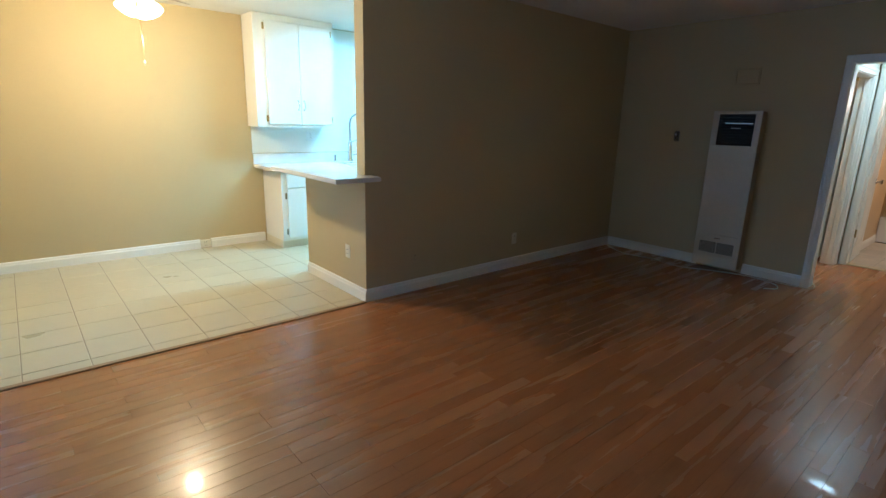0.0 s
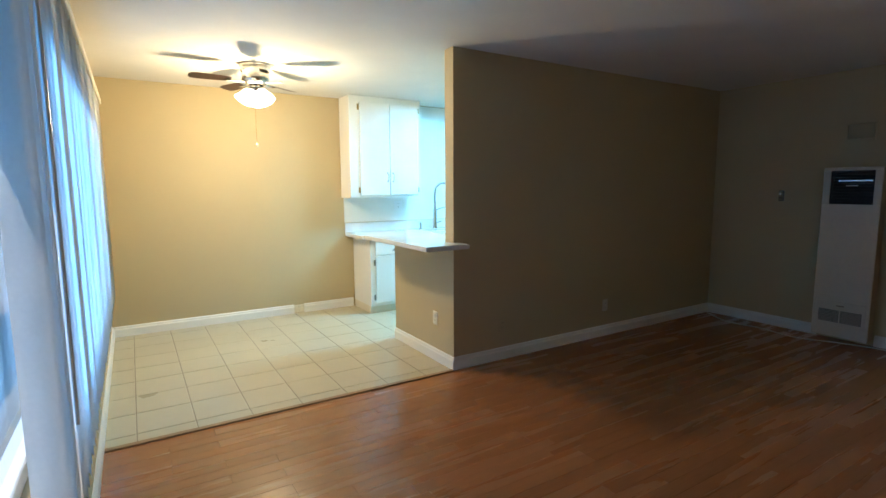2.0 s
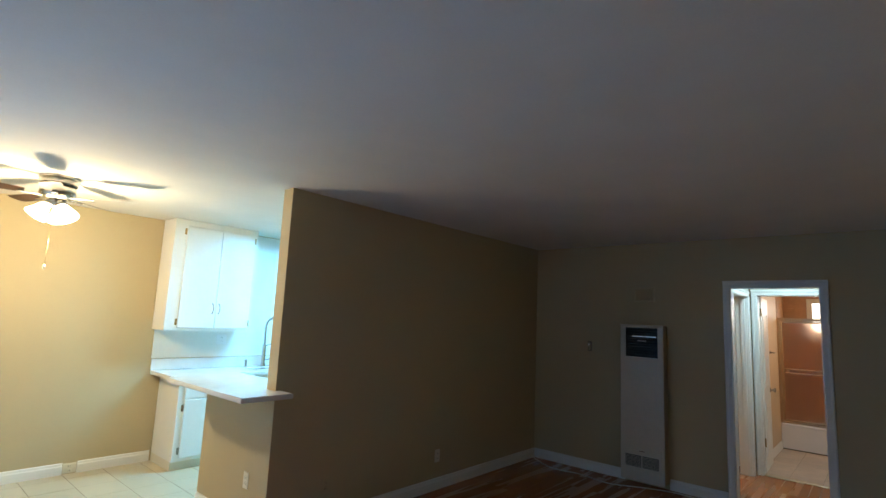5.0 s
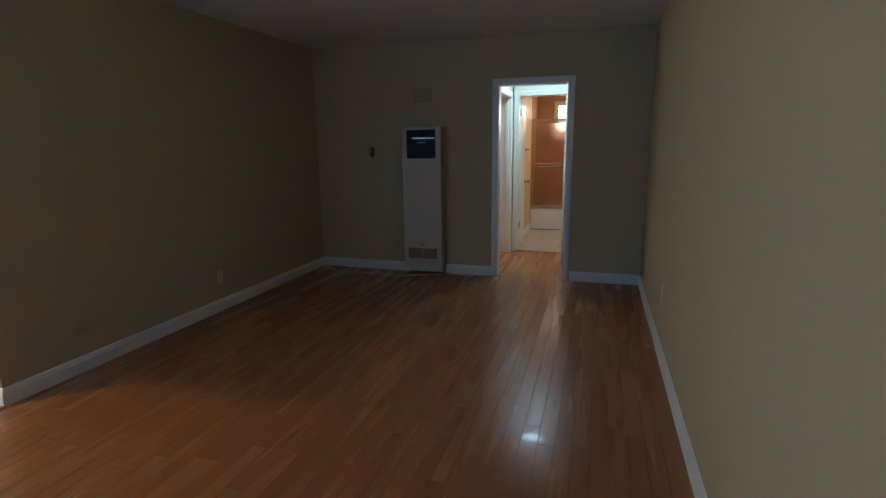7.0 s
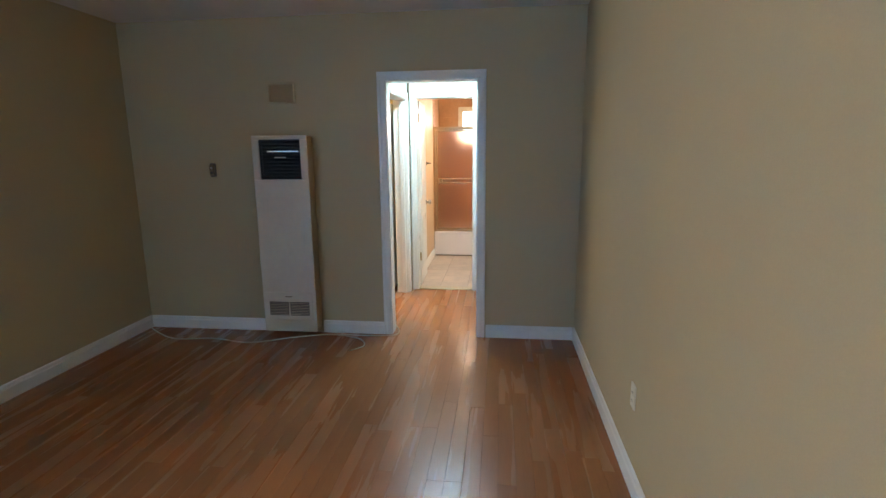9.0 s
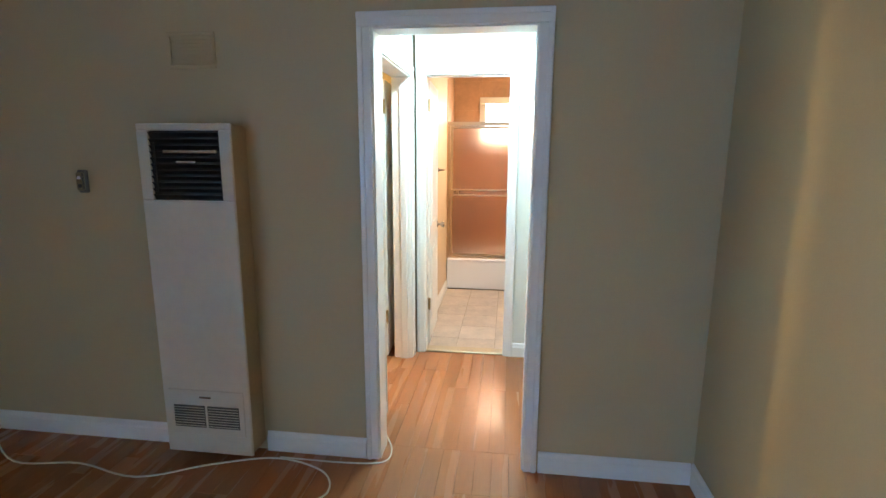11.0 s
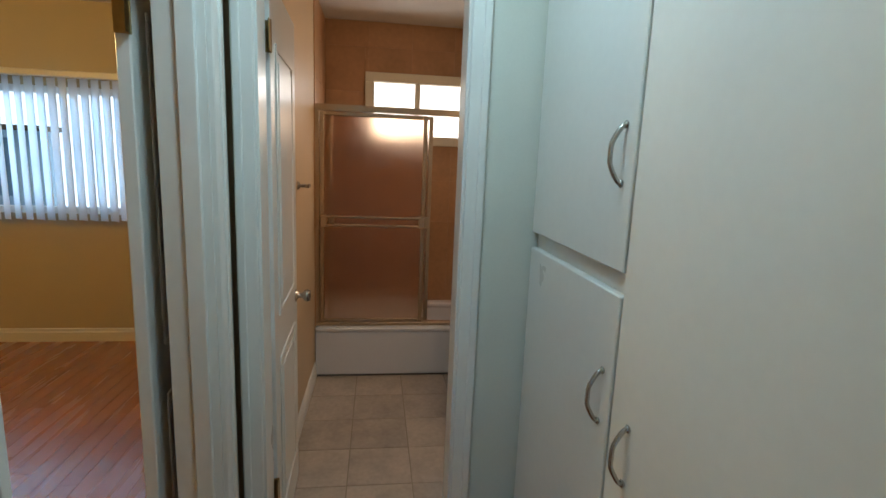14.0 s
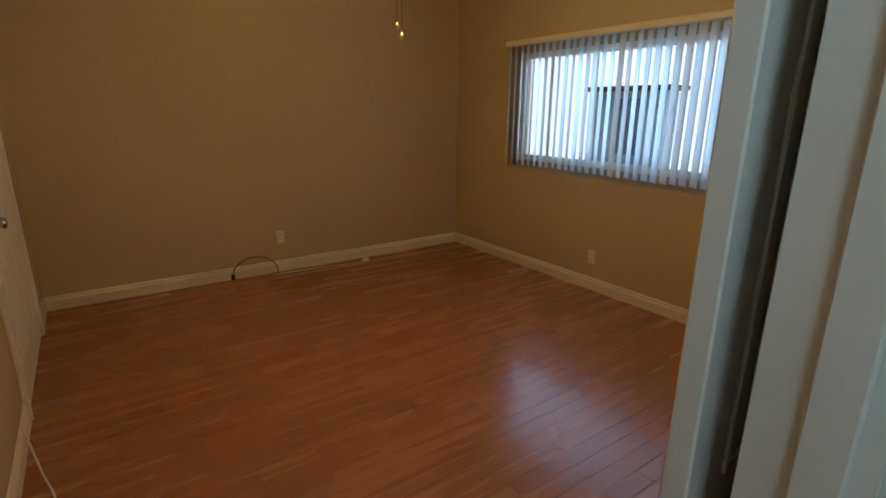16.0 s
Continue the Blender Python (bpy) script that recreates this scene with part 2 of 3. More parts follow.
structure("ceiling", box(0.465, 10.65, -0.155, 6.3, 2.52, 2.62), CEIL, "off-white ceiling with fine texture")
structure("ground", box(-60, 70, -60, 60, -0.3, -0.12), mat("concrete_ground", (0.3, 0.29, 0.27), 0.9), "grey ground outside the house")


# distance outside the windows
structure("backdrop_living", box(-1.2, -1.15, -1.5, 8, -0.1, 3.4), OUT_BLUE)
structure("backdrop_bedroom", box(12.4, 12.45, 1.8, 7.2, -0.1, 3.4), OUT_BED)
structure("backdrop_bath", box(11.2, 11.25, -0.6, 2.2, 0.8, 3.0), OUT_WHITE)
nb = thing("neighbour_building", "blue-grey stucco building outside the bedroom window", "building", pose(11.6, 4.6, -0.12))
part("wall", box(0, 0.2, -0.42, 0.42, 0, 1.75), BLUEWALL, nb)
part("roof", box(-0.05, 0.3, -0.47, 0.47, 1.75, 1.80, 0.01), DARKGREY, nb)
part("window", box(-0.02, 0.0, -0.16, 0.12, 1.15, 1.68, 0.005), mat("blue_window_glass", (0.12, 0.24, 0.38), 0.2), nb)


# ---------- trim ----------
def baseboard(a, b_, inward, material=WHITE):
    """A moulded skirting from a to b on the floor; inward is the way into the room."""
    a, b_, n = Vector((*a, 0)), Vector((*b_, 0)), Vector((*inward, 0))
    prof = [(0, 0.0), (0.016, 0.0), (0.016, 0.072), (0.011, 0.082), (0.009, 0.098), (0.004, 0.105), (0, 0.105)]
    bm = bmesh.new()
    ra = [bm.verts.new(a + n * d + Vector((0, 0, z))) for d, z in prof]
    rb = [bm.verts.new(b_ + n * d + Vector((0, 0, z))) for d, z in prof]
    for i in range(len(prof)):
        j = (i + 1) % len(prof)
        bm.faces.new((ra[i], ra[j], rb[j], rb[i]))
    bm.faces.new(ra)
    bm.faces.new(list(reversed(rb)))
    bmesh.ops.recalc_face_normals(bm, faces=bm.faces[:])
    structure("baseboard", bm, material, "white moulded baseboard")


baseboard((0.585, -0.035), (6.53, -0.035), (0, 1))
baseboard((2.96, 3.615), (6.53, 3.615), (0, -1))
baseboard((2.96, 3.60), (2.96, 4.66), (-1, 0))
baseboard((6.53, 3.60), (6.53, 2.50), (-1, 0))
baseboard((6.53, 2.04), (6.53, 1.52), (-1, 0))
baseboard((6.53, 0.675), (6.53, -0.02), (-1, 0))
baseboard((0.585, -0.02), (0.585, 6.18), (1, 0))
baseboard((0.60, 6.18), (2.38, 6.18), (0, -1))
baseboard((2.495, 6.18), (3.12, 6.18), (0, -1))
baseboard((6.65, 1.54), (6.965, 1.54), (0, -1))
baseboard((7.93, 0.79), (7.93, 0.635), (-1, 0))
baseboard((7.872, 1.54), (7.91, 1.54), (0, -1))
baseboard((6.80, 1.675), (6.80, 4.25), (1, 0), CREAM)
baseboard((6.80, 5.43), (6.80, 5.885), (1, 0), CREAM)
baseboard((6.815, 5.885), (10.515, 5.885), (0, -1), CREAM)
baseboard((10.515, 5.87), (10.515, 1.66), (-1, 0), CREAM)
baseboard((8.70, 1.52), (9.78, 1.52), (0, -1))


def casing(name, axis, plane, out, lo, hi, top, width=0.062, depth=0.017, material=WHITE, sides="lrt", jamb=(0, 0)):
    """Moulded trim round a doorway in the wall plane; out: +1 or -1, the way it stands proud."""
    bm = bmesh.new()

    def piece(u0, u1, z0, z1, inner_low):
        for k, (d, f0, f1) in enumerate(((depth, 0.0, 1.0), (depth + 0.006, 0.58, 0.96))):
            a, c = (u0, u1)
            if z1 - z0 > width * 2:
                wd = u1 - u0
                a, c = (u0 + wd * f0, u0 + wd * f1) if inner_low else (u1 - wd * f1, u1 - wd * f0)
                za, zb = z0, z1
            else:
                wd = z1 - z0
                za, zb = z0 + wd * f0, z0 + wd * f1
            p0, p1 = sorted((plane, plane + out * d))
            if axis == "x":
                box(p0, p1, a, c, za, zb, 0.003, bm)
            else:
                box(a, c, p0, p1, za, zb, 0.003, bm)
    if "l" in sides:
        piece(lo - width, lo, 0, top, False)
    if "r" in sides:
        piece(hi, hi + width, 0, top, True)
    if "t" in sides:
        piece(lo - width, hi + width, top, top + width, True)
    structure(name, bm, material, "white painted moulded door casing")
    if jamb[1] > jamb[0]:
        j = bmesh.new()
        for u0, u1, z0, z1 in ((lo - 0.012, lo + 0.008, 0, top - 0.008), (hi - 0.008, hi + 0.012, 0, top - 0.008), (lo - 0.012, hi + 0.012, top - 0.008, top + 0.012)):
            if axis == "x":
                box(jamb[0], jamb[1], u0, u1, z0, z1, 0.001, j)
            else:
                box(u0, u1, jamb[0], jamb[1], z0, z1, 0.001, j)
        structure("trim", j, material)


casing("trim_living_doorway", "x", 6.53, -1, 0.745, 1.455, 2.035, jamb=(6.528, 6.652))
casing("trim_hall_doorway", "x", 6.65, 1, 0.745, 1.455, 2.035, sides="rt")
casing("trim_bath_doorway", "x", 7.93, -1, 0.852, 1.455, 2.045, 0.06, jamb=(7.928, 8.032))
casing("trim_bedroom_doorway", "y", 1.54, -1, 7.0, 7.795, 2.02, 0.07, jamb=(1.538, 1.662), sides="rt")
casing("trim_bedroom_edge", "y", 1.54, -1, 7.0, 7.795, 2.02, 0.03, 0.012, sides="l")
structure("trim_stop", box(7.772, 7.787, 1.56, 1.605, 0, 2.005, 0.002), WHITE)
structure("trim_bare_edge", box(6.653, 6.668, 0.64, 0.733, 0.02, 2.03, 0.003), RAWWOOD, "bare wood strip beside the linen cupboard")
structure("trim_threshold", box(7.93, 8.03, 0.86, 1.447, 0.0, 0.014, 0.005), mat("metal_threshold", (0.45, 0.36, 0.22), 0.4, 0.6), "worn metal threshold strip")
structure("trim_tile_edge", box(0.602, 2.943, 3.58, 3.62, 0.0, 0.010, 0.004), mat("oak_threshold", (0.30, 0.16, 0.07), 0.35, stretch=(1, 8, 1)), "wood strip between tile and planks")


# ---------- windows ----------
def window_unit(name, x, y0, y1, z0, z1, depth, mullions, material, label, frame_w=0.05):
    t = thing(name, label, "window", None, "", "structure")
    d0, d1 = sorted((x, x + depth))
    fr = box(d0, d1, y0, y1, z0, z0 + frame_w, 0.004)
    box(d0, d1, y0, y1, z1 - frame_w, z1, 0.004, fr)
    box(d0, d1, y0, y0 + frame_w, z0 + frame_w, z1 - frame_w, 0.004, fr)
    box(d0, d1, y1 - frame_w, y1, z0 + frame_w, z1 - frame_w, 0.004, fr)
    part("window_frame", fr, material, t)
    edges = [y0 + frame_w, *mullions, y1 - frame_w]
    for m_ in mullions:
        part("mullion", box(d0 + 0.01, d1 - 0.01, m_ - 0.02, m_ + 0.02, z0 + frame_w, z1 - frame_w, 0.003), material, t)
    for a, c in zip(edges, edges[1:]):
        p = part("pane", box((d0 + d1) / 2 - 0.002, (d0 + d1) / 2 + 0.002, a, c, z0 + frame_w, z1 - frame_w), CLEAR, t)
        p.visible_shadow = False
    return t


window_unit("window_1", 0.485, 1.27, 5.05, 0.72, 2.0, 0.06, (2.3, 4.1), WHITE, "wide aluminium living room window behind blinds")
window_unit("window_2", 10.55, 2.7, 4.96, 1.0, 1.93, 0.06, (3.2, 4.18), WHITE, "wide bedroom slider window behind blinds")
window_unit("window_3", 10.455, 0.40, 1.215, 1.62, 2.155, 0.07, (0.81,), CREAM, "small bright slider window above the bathtub", 0.07)


def blinds(name, x, y0, y1, z0, z1, side, angle, label, step, first=None):
    """Vertical blind; side is the way into the room."""
    t = thing(name, label, "vertical blind")
    part("headrail", box(x - 0.03, x + 0.03, y0, y1, z1, z1 + 0.045, 0.006), CREAM, t)
    wall = 0.583 if side > 0 else 10.517
    for k in range(4):
        yk = y0 + 0.2 + (y1 - y0 - 0.4) * k / 3
        part("bracket", box(min(x, wall), max(x, wall), yk - 0.015, yk + 0.015, z1 + 0.044, z1 + 0.05, 0.001), CREAM, t)
    n = int((y1 - y0) / step)
    b = bmesh.new()
    k = 6
    rows = []
    for i in range(k + 1):
        u = -0.0445 + 0.089 * i / k
        bow = 0.007 * (1 - (2 * i / k - 1) ** 2)
        rows.append((b.verts.new((bow, u, z0)), b.verts.new((bow, u, z1 - 0.004))))
    for p, q in zip(rows, rows[1:]):
        b.faces.new((p[0], q[0], q[1], p[1]))
    bmesh.ops.solidify(b, geom=b.faces[:], thickness=0.0012)
    me = bpy.data.meshes.new("vane")
    b.to_mesh(me)
    b.free()
    me.materials.append(VANE)
    for p in me.polygons:
        p.use_smooth = True
    for i in range(n + 1):
        v = new("vane", me)
        v.parent = t
        a = angle + random.uniform(-4, 4)
        if first is not None and i < 2:
            a = first
        v.matrix_local = pose(x, y0 + 0.05 + (y1 - y0 - 0.1) * i / n, random.uniform(-0.003, 0.003), random.uniform(-0.2, 0.2), 0, a)
    return t


lb = blinds("vertical_blinds", 0.635, 1.58, 5.7, 0.52, 2.2, 1, 22, "closed white vertical blinds glowing blue with daylight", 0.075, 60)
part("wand", tube([(0.69, 1.65, 2.19), (0.692, 1.65, 1.5), (0.69, 1.655, 0.95)], 0.004), WHITEPL, lb)
part("chain", tube([(0.65, 1.62, 0.53), (0.655, 1.63, 0.48), (0.65, 1.64, 0.43)], 0.003), WHITEPL, lb)
blinds("vertical_blinds", 10.43, 2.2, 5.05, 0.965, 1.98, -1, -30, "half-open white vertical blinds over the bedroom window", 0.075)


# ---------- small wall fixtures ----------
def plate(name, label, cat, m, w=0.07, h=0.115, sockets=2, material=PLASTIC):
    """A wall plate; local +x points out of the wall."""
    t = thing(name, label, cat, m, "wall outlets" if sockets else "")
    part("cover", box(0, 0.006, -w / 2, w / 2, -h / 2, h / 2, 0.003), material, t)
    for s in range(sockets):
        c = (s - 0.5) * 0.04
        q = part("socket", box(0.005, 0.009, -0.017, 0.017, c - 0.014, c + 0.014, 0.003), material, t)
        part("slots", box(0.0085, 0.0095, -0.008, -0.005, c - 0.006, c + 0.006, bm=box(0.0085, 0.0095, 0.005, 0.008, c - 0.006, c + 0.006)), BLACK, q)
    return t


OUT = "ivory duplex wall outlet above the baseboard"
plate("wall_outlet", OUT, "outlet", pose(2.96, 3.90, 0.37, 0, 0, 180))
plate("wall_outlet", OUT, "outlet", pose(4.74, 3.615, 0.305, 0, 0, -90))
plate("wall_outlet", "tan painted blank outlet low on the partition", "outlet", pose(3.45, 3.615, 0.30, 0, 0, -90), material=TAN)
plate("wall_outlet", OUT, "outlet", pose(4.76, -0.035, 0.42, 0, 0, 90))
plate("wall_outlet", OUT, "outlet", pose(8.54, 5.885, 0.32, 0, 0, -90))
plate("wall_outlet", OUT, "outlet", pose(10.515, 4.0, 0.28, 0, 0, 180))
plate("wall_outlet", "tan outlet box set into the baseboard line", "outlet", pose(2.437, 6.18, 0.05, 0, 0, -90), 0.11, 0.09, 2, CREAM)
plate("wall_outlet", "white outlet on the kitchen backsplash", "outlet", pose(3.76, 6.17, 1.24, 0, 0, -90), 0.12, 0.115, 2, WHITEPL)
sw = plate("light_switch", "white rocker light switch on the hall wall", "light switch", pose(6.92, 1.54, 1.245, 0, 0, -90), 0.078, 0.125, 0, WHITEPL)
part("rocker", box(0.004, 0.011, -0.017, 0.017, -0.034, 0.034, 0.003), WHITEPL, sw)
part("screw", lathe([(0.003, 0), (0.003, 0.002)], 8, pose(0.006, 0, 0.05, 0, 90, 0)), WHITEPL, sw)
ep = thing("electric_panel", "white painted breaker panel with exposed switches", "electric panel", pose(6.857, 1.54, 1.745, 0, 0, -90))
part("cover", box(0, 0.010, -0.09, 0.09, -0.16, 0.20, 0.004), HALLW, ep)
part("breaker_frame", box(0.009, 0.015, -0.03, 0.03, -0.06, 0.16, 0.003), HALLW, ep)
for k in range(3):
    part("breaker", box(0.012, 0.022, -0.022, 0.022, -0.05 + k * 0.066, 0.002 + k * 0.066, 0.003), BLACK, ep)
for yy in (-0.06, 0.06):
    part("screw", lathe([(0.008, 0), (0.006, 0.004)], 10, pose(0.01, yy, -0.12, 0, 90, 0)), STEEL, ep)
sd = thing("door_chime", "small white round detector above the bedroom doorway", "smoke detector", pose(7.4, 1.54, 2.2, 90, 0, 0))
part("body", lathe([(0.06, 0), (0.06, 0.02), (0.045, 0.035), (0.02, 0.038)], 24), WHITEPL, sd, smooth=True)
th = thing("thermostat", "small aged brass and plastic wall thermostat", "thermostat", pose(6.53, 2.905, 1.365, 0, 0, 180))
part("base", box(0, 0.018, -0.026, 0.026, -0.055, 0.055, 0.006), DARKGREY, th)
part("cover", box(0.016, 0.034, -0.021, 0.021, -0.045, 0.045, 0.006, segs=2), STEEL, th)
part("dial", lathe([(0.009, 0), (0.007, 0.006)], 12, pose(0.033, 0, 0.018, 0, 90, 0)), WHITEPL, th)
part("lever", box(0.03, 0.042, -0.004, 0.004, -0.03, -0.012, 0.002), BLACK, th)

vt = thing("wall_vent", "tan painted louvred vent above the furnace", "vent", pose(6.53, 2.285, 1.955, 0, 0, 180))
fr = box(0, 0.012, -0.115, 0.115, 0.062, 0.08, 0.003)
box(0, 0.012, -0.115, 0.115, -0.08, -0.062, 0.003, fr)
box(0, 0.012, -0.115, -0.097, -0.062, 0.062, 0.003, fr)
box(0, 0.012, 0.097, 0.115, -0.062, 0.062, 0.003, fr)
part("frame", fr, TAN, vt)
part("backing", box(0, 0.002, -0.097, 0.097, -0.062, 0.062), DARKGREY, vt)
for k in range(8):
    s = box(-0.001, 0.001, -0.096, 0.096, -0.008, 0.008)
    s.transform(pose(0.006, 0, -0.054 + k * 0.0155, 0, 35, 0))
    part("slat", s, TAN, vt)

# wall furnace; local +x points into the room
hf = thing("wall_furnace", "tall cream enamel gas wall furnace with black grille", "wall heater", pose(6.53, 2.268, 0.05, 0, 0, 180))
# side casing coloured darker and browner than the front panel
part("body", box(0.0, 0.135, -0.215, 0.215, 0.0, 1.575, 0.008, segs=2), mat("furnace_side", (0.42, 0.31, 0.17), 0.45), hf, "enamel side casing, darker tan than the front")
part("front_panel", box(0.135, 0.15, -0.222, 0.222, 0.0, 1.245, 0.005), HEAT, hf)
part("top_cap", box(0.135, 0.15, -0.222, 0.222, 1.55, 1.58, 0.004), HEAT, hf)
part("grille_stile", box(0.135, 0.15, -0.222, -0.165, 1.245, 1.55, 0.004), HEAT, hf)
part("grille_stile", box(0.135, 0.15, 0.165, 0.222, 1.245, 1.55, 0.004), HEAT, hf)
gr = part("upper_grille", box(0.136, 0.139, -0.165, 0.165, 1.245, 1.55), BLACK, hf)
for k in range(11):
    s = box(-0.0015, 0.0015, -0.163, 0.163, -0.011, 0.011)
    s.transform(pose(0.146, 0, 1.262 + k * 0.027, 0, 38, 0))
    part("louvre", s, BLACK, gr)
part("control_bar", box(0.148, 0.156, -0.10, 0.155, 1.452, 1.468, 0.003), STEEL, gr)
part("badge", box(0.149, 0.155, -0.04, 0.05, 1.41, 1.418, 0.002), WHITEPL, gr)
part("lever", box(0.149, 0.157, -0.145, -0.137, 1.28, 1.50, 0.002), BLACK, gr)
lp = part("lower_panel", box(0.149, 0.156, -0.195, 0.195, 0.10, 0.335, 0.004), HEAT, hf)
for a, c in ((-0.168, -0.006), (0.006, 0.168)):
    part("vent_grid", box(0.155, 0.158, a, c, 0.14, 0.255, 0.002), DARKGREY, lp)
    for k in range(8):
        part("grid_bar", box(0.1575, 0.160, a + 0.004, c - 0.004, 0.148 + k * 0.0135, 0.151 + k * 0.0135), HEAT, lp)
part("latch", box(0.155, 0.162, -0.03, 0.03, 0.295, 0.304, 0.002), STEEL, lp)


# ---------- cords ----------
c = thing("extension_cord", "thin white cord lying along the baseboard", "cord")
part("cable", tube([(6.50, 3.58, 0.03), (6.45, 3.56, 0.006), (6.25, 3.23, 0.006), (6.28, 2.9, 0.006), (6.22, 2.55, 0.006), (6.36, 2.25, 0.006), (6.45, 1.96, 0.006),
                    (6.38, 1.70, 0.006), (6.24, 1.62, 0.006), (6.13, 1.70, 0.006)], 0.0045), CORD, c, smooth=True)
c = thing("phone_cord", "thin white cord running into the hall doorway", "cord")
part("cable", tube([(6.46, 1.95, 0.006), (6.46, 1.62, 0.006), (6.49, 1.43, 0.006), (6.6, 1.41, 0.006), (6.72, 1.47, 0.02), (6.78, 1.49, 0.008), (6.74, 1.515, 0.09)], 0.004), CORD, c, smooth=True)
c = thing("coaxial_cable", "dark coaxial cable looped against the bedroom baseboard", "cable")
part("cable", tube([(8.1, 5.855, 0.0), (8.12, 5.85, 0.1), (8.22, 5.84, 0.175), (8.36, 5.84, 0.17), (8.46, 5.84, 0.10), (8.48, 5.83, 0.02), (8.40, 5.81, 0.008)], 0.0045), BLACK, c, smooth=True)
part("plug", box(8.085, 8.115, 5.835, 5.865, 0.0, 0.05, 0.006), BLACK, c)
c = thing("cable_lead", "thin white lead with plug on the bedroom floor", "cord")
part("cable", tube([(8.42, 5.80, 0.006), (8.65, 5.78, 0.006), (8.9, 5.76, 0.006), (9.15, 5.74, 0.006), (9.29, 5.735, 0.012)], 0.004), CORD, c, smooth=True)
part("plug", box(9.27, 9.34, 5.715, 5.755, 0.0, 0.032, 0.008, segs=2), WHITEPL, c)
c = thing("bedroom_cord", "white cord curled at the bedroom baseboard", "cord")
part("cable", tube([(6.825, 3.95, 0.11), (6.84, 3.90, 0.10), (6.88, 3.75, 0.03), (6.92, 3.6, 0.008), (6.91, 3.5, 0.006), (6.86, 3.52, 0.006)], 0.0045), CORD, c, smooth=True)


# ---------- ceiling fans ----------
def fan(x, y, label, shade_mat, chain=0.48, turn=10, chains=2):
    z = zc(x)
    t = thing("ceiling_fan", label, "ceiling fan", pose(x, y, z, 0, 0, turn))
    part("canopy", lathe([(0.125, 0.02), (0.13, -0.02), (0.115, -0.05), (0.12, -0.06)], 32), STEEL, t, "brushed nickel canopy", True)
    part("motor", lathe([(0.11, -0.06), (0.115, -0.13), (0.09, -0.16), (0.075, -0.17)], 32), STEEL, t, "", True)
    for k in range(5):
        rot = pose(0, 0, 0, 0, 0, 72 * k)
        a = box(0.07, 0.24, -0.016, 0.016, -0.158, -0.148, 0.004)
        a.transform(rot)
        arm = part("blade_arm", a, STEEL, t)
        b = bmesh.new()
        outline = [(0.20, -0.045), (0.28, -0.056), (0.44, -0.064), (0.505, -0.058), (0.525, -0.03), (0.525, 0.03), (0.505, 0.058), (0.44, 0.064), (0.28, 0.056), (0.20, 0.045)]
        b.faces.new([b.verts.new((u, v, 0)) for u, v in outline])
        bmesh.ops.solidify(b, geom=b.faces[:], thickness=0.007)
        b.transform(rot @ pose(0, 0, -0.14, 11, 0, 0))
        part("blade", b, BLADE, t, "dark walnut fan blade")
    part("light_kit", lathe([(0.05, -0.17), (0.065, -0.19), (0.06, -0.225), (0.03, -0.24)], 24), STEEL, t, "", True)
    for k in range(3):
        g = lathe([(0.024, 0.0), (0.036, -0.02), (0.052, -0.06), (0.070, -0.095), (0.074, -0.115), (0.05, -0.112)], 20)
        g.transform(pose(0, 0, 0, 0, 0, 120 * k + 25) @ pose(0.055, 0, -0.215, 0, -32, 0))
        s = part("shade", g, shade_mat, t, "lit frosted glass tulip shade", True)
        s.visible_shadow = False
    for dx, extra in ((-0.02, 0.0), (0.025, 0.04))[:chains]:
        ch = part("pull_chain", tube([(dx, 0, -0.24), (dx, 0.001, -0.4), (dx, 0, -0.33 - chain - extra)], 0.0025, 6), BRASS, t)
        part("pull_knob", lathe([(0.003, 0.01), (0.01, -0.005), (0.008, -0.02), (0.003, -0.026)], 10, pose(dx, 0, -0.34 - chain - extra)), CREAM, ch, "", True)
    return t


fan(*FAN1, "brushed nickel ceiling fan with dark blades, lit", BULB, 0.33, 38, 1)
fan(*FAN2, "bedroom ceiling fan with two pull chains, lit", BULB2, 0.35, 30)
for nm, x, y, sx, sy in (("kitchen_ceiling_light", 4.5, 4.95, 0.6, 0.2), ("hall_ceiling_light", 7.3, 1.1, 0.15, 0.15)):
    t = thing(nm, "cool white flush ceiling light", "ceiling light", pose(x, y, zc(x)))
    part("frame", box(-sx - 0.02, sx + 0.02, -sy - 0.02, sy + 0.02, -0.03, 0.03, 0.01), WHITEPL, t)
    part("diffuser", box(-sx, sx, -sy, sy, -0.06, -0.03, 0.01, segs=2), TUBE, t)


# ---------- kitchen ----------
def pull(parent, m, length=0.10, r=0.004, material=STEEL):
    """A bowed cabinet handle; local z along it, +x out."""
    h = length / 2
    b = tube([(0, 0, -h), (0.012, 0, -h * 0.9), (0.028, 0, -h * 0.4), (0.03, 0, 0), (0.028, 0, h * 0.4), (0.012, 0, h * 0.9), (0, 0, h)], r)
    for s in (-1, 1):
        lathe([(0.007, 0), (0.009, 0.003), (0.004, 0.008)], 10, pose(0, 0, s * h, 0, 90, 0), b)
    b.transform(m)
    return part("handle", b, material, parent, "bowed metal handle", True)


def hinge(parent, m, material=BRASS):
    b = box(-0.002, 0.003, -0.014, 0.014, -0.032, 0.032, 0.001)
    lathe([(0.006, -0.034), (0.006, 0.034)], 8, pose(0.004, 0, 0), b)
    b.transform(m)
    return part("hinge", b, material, parent)


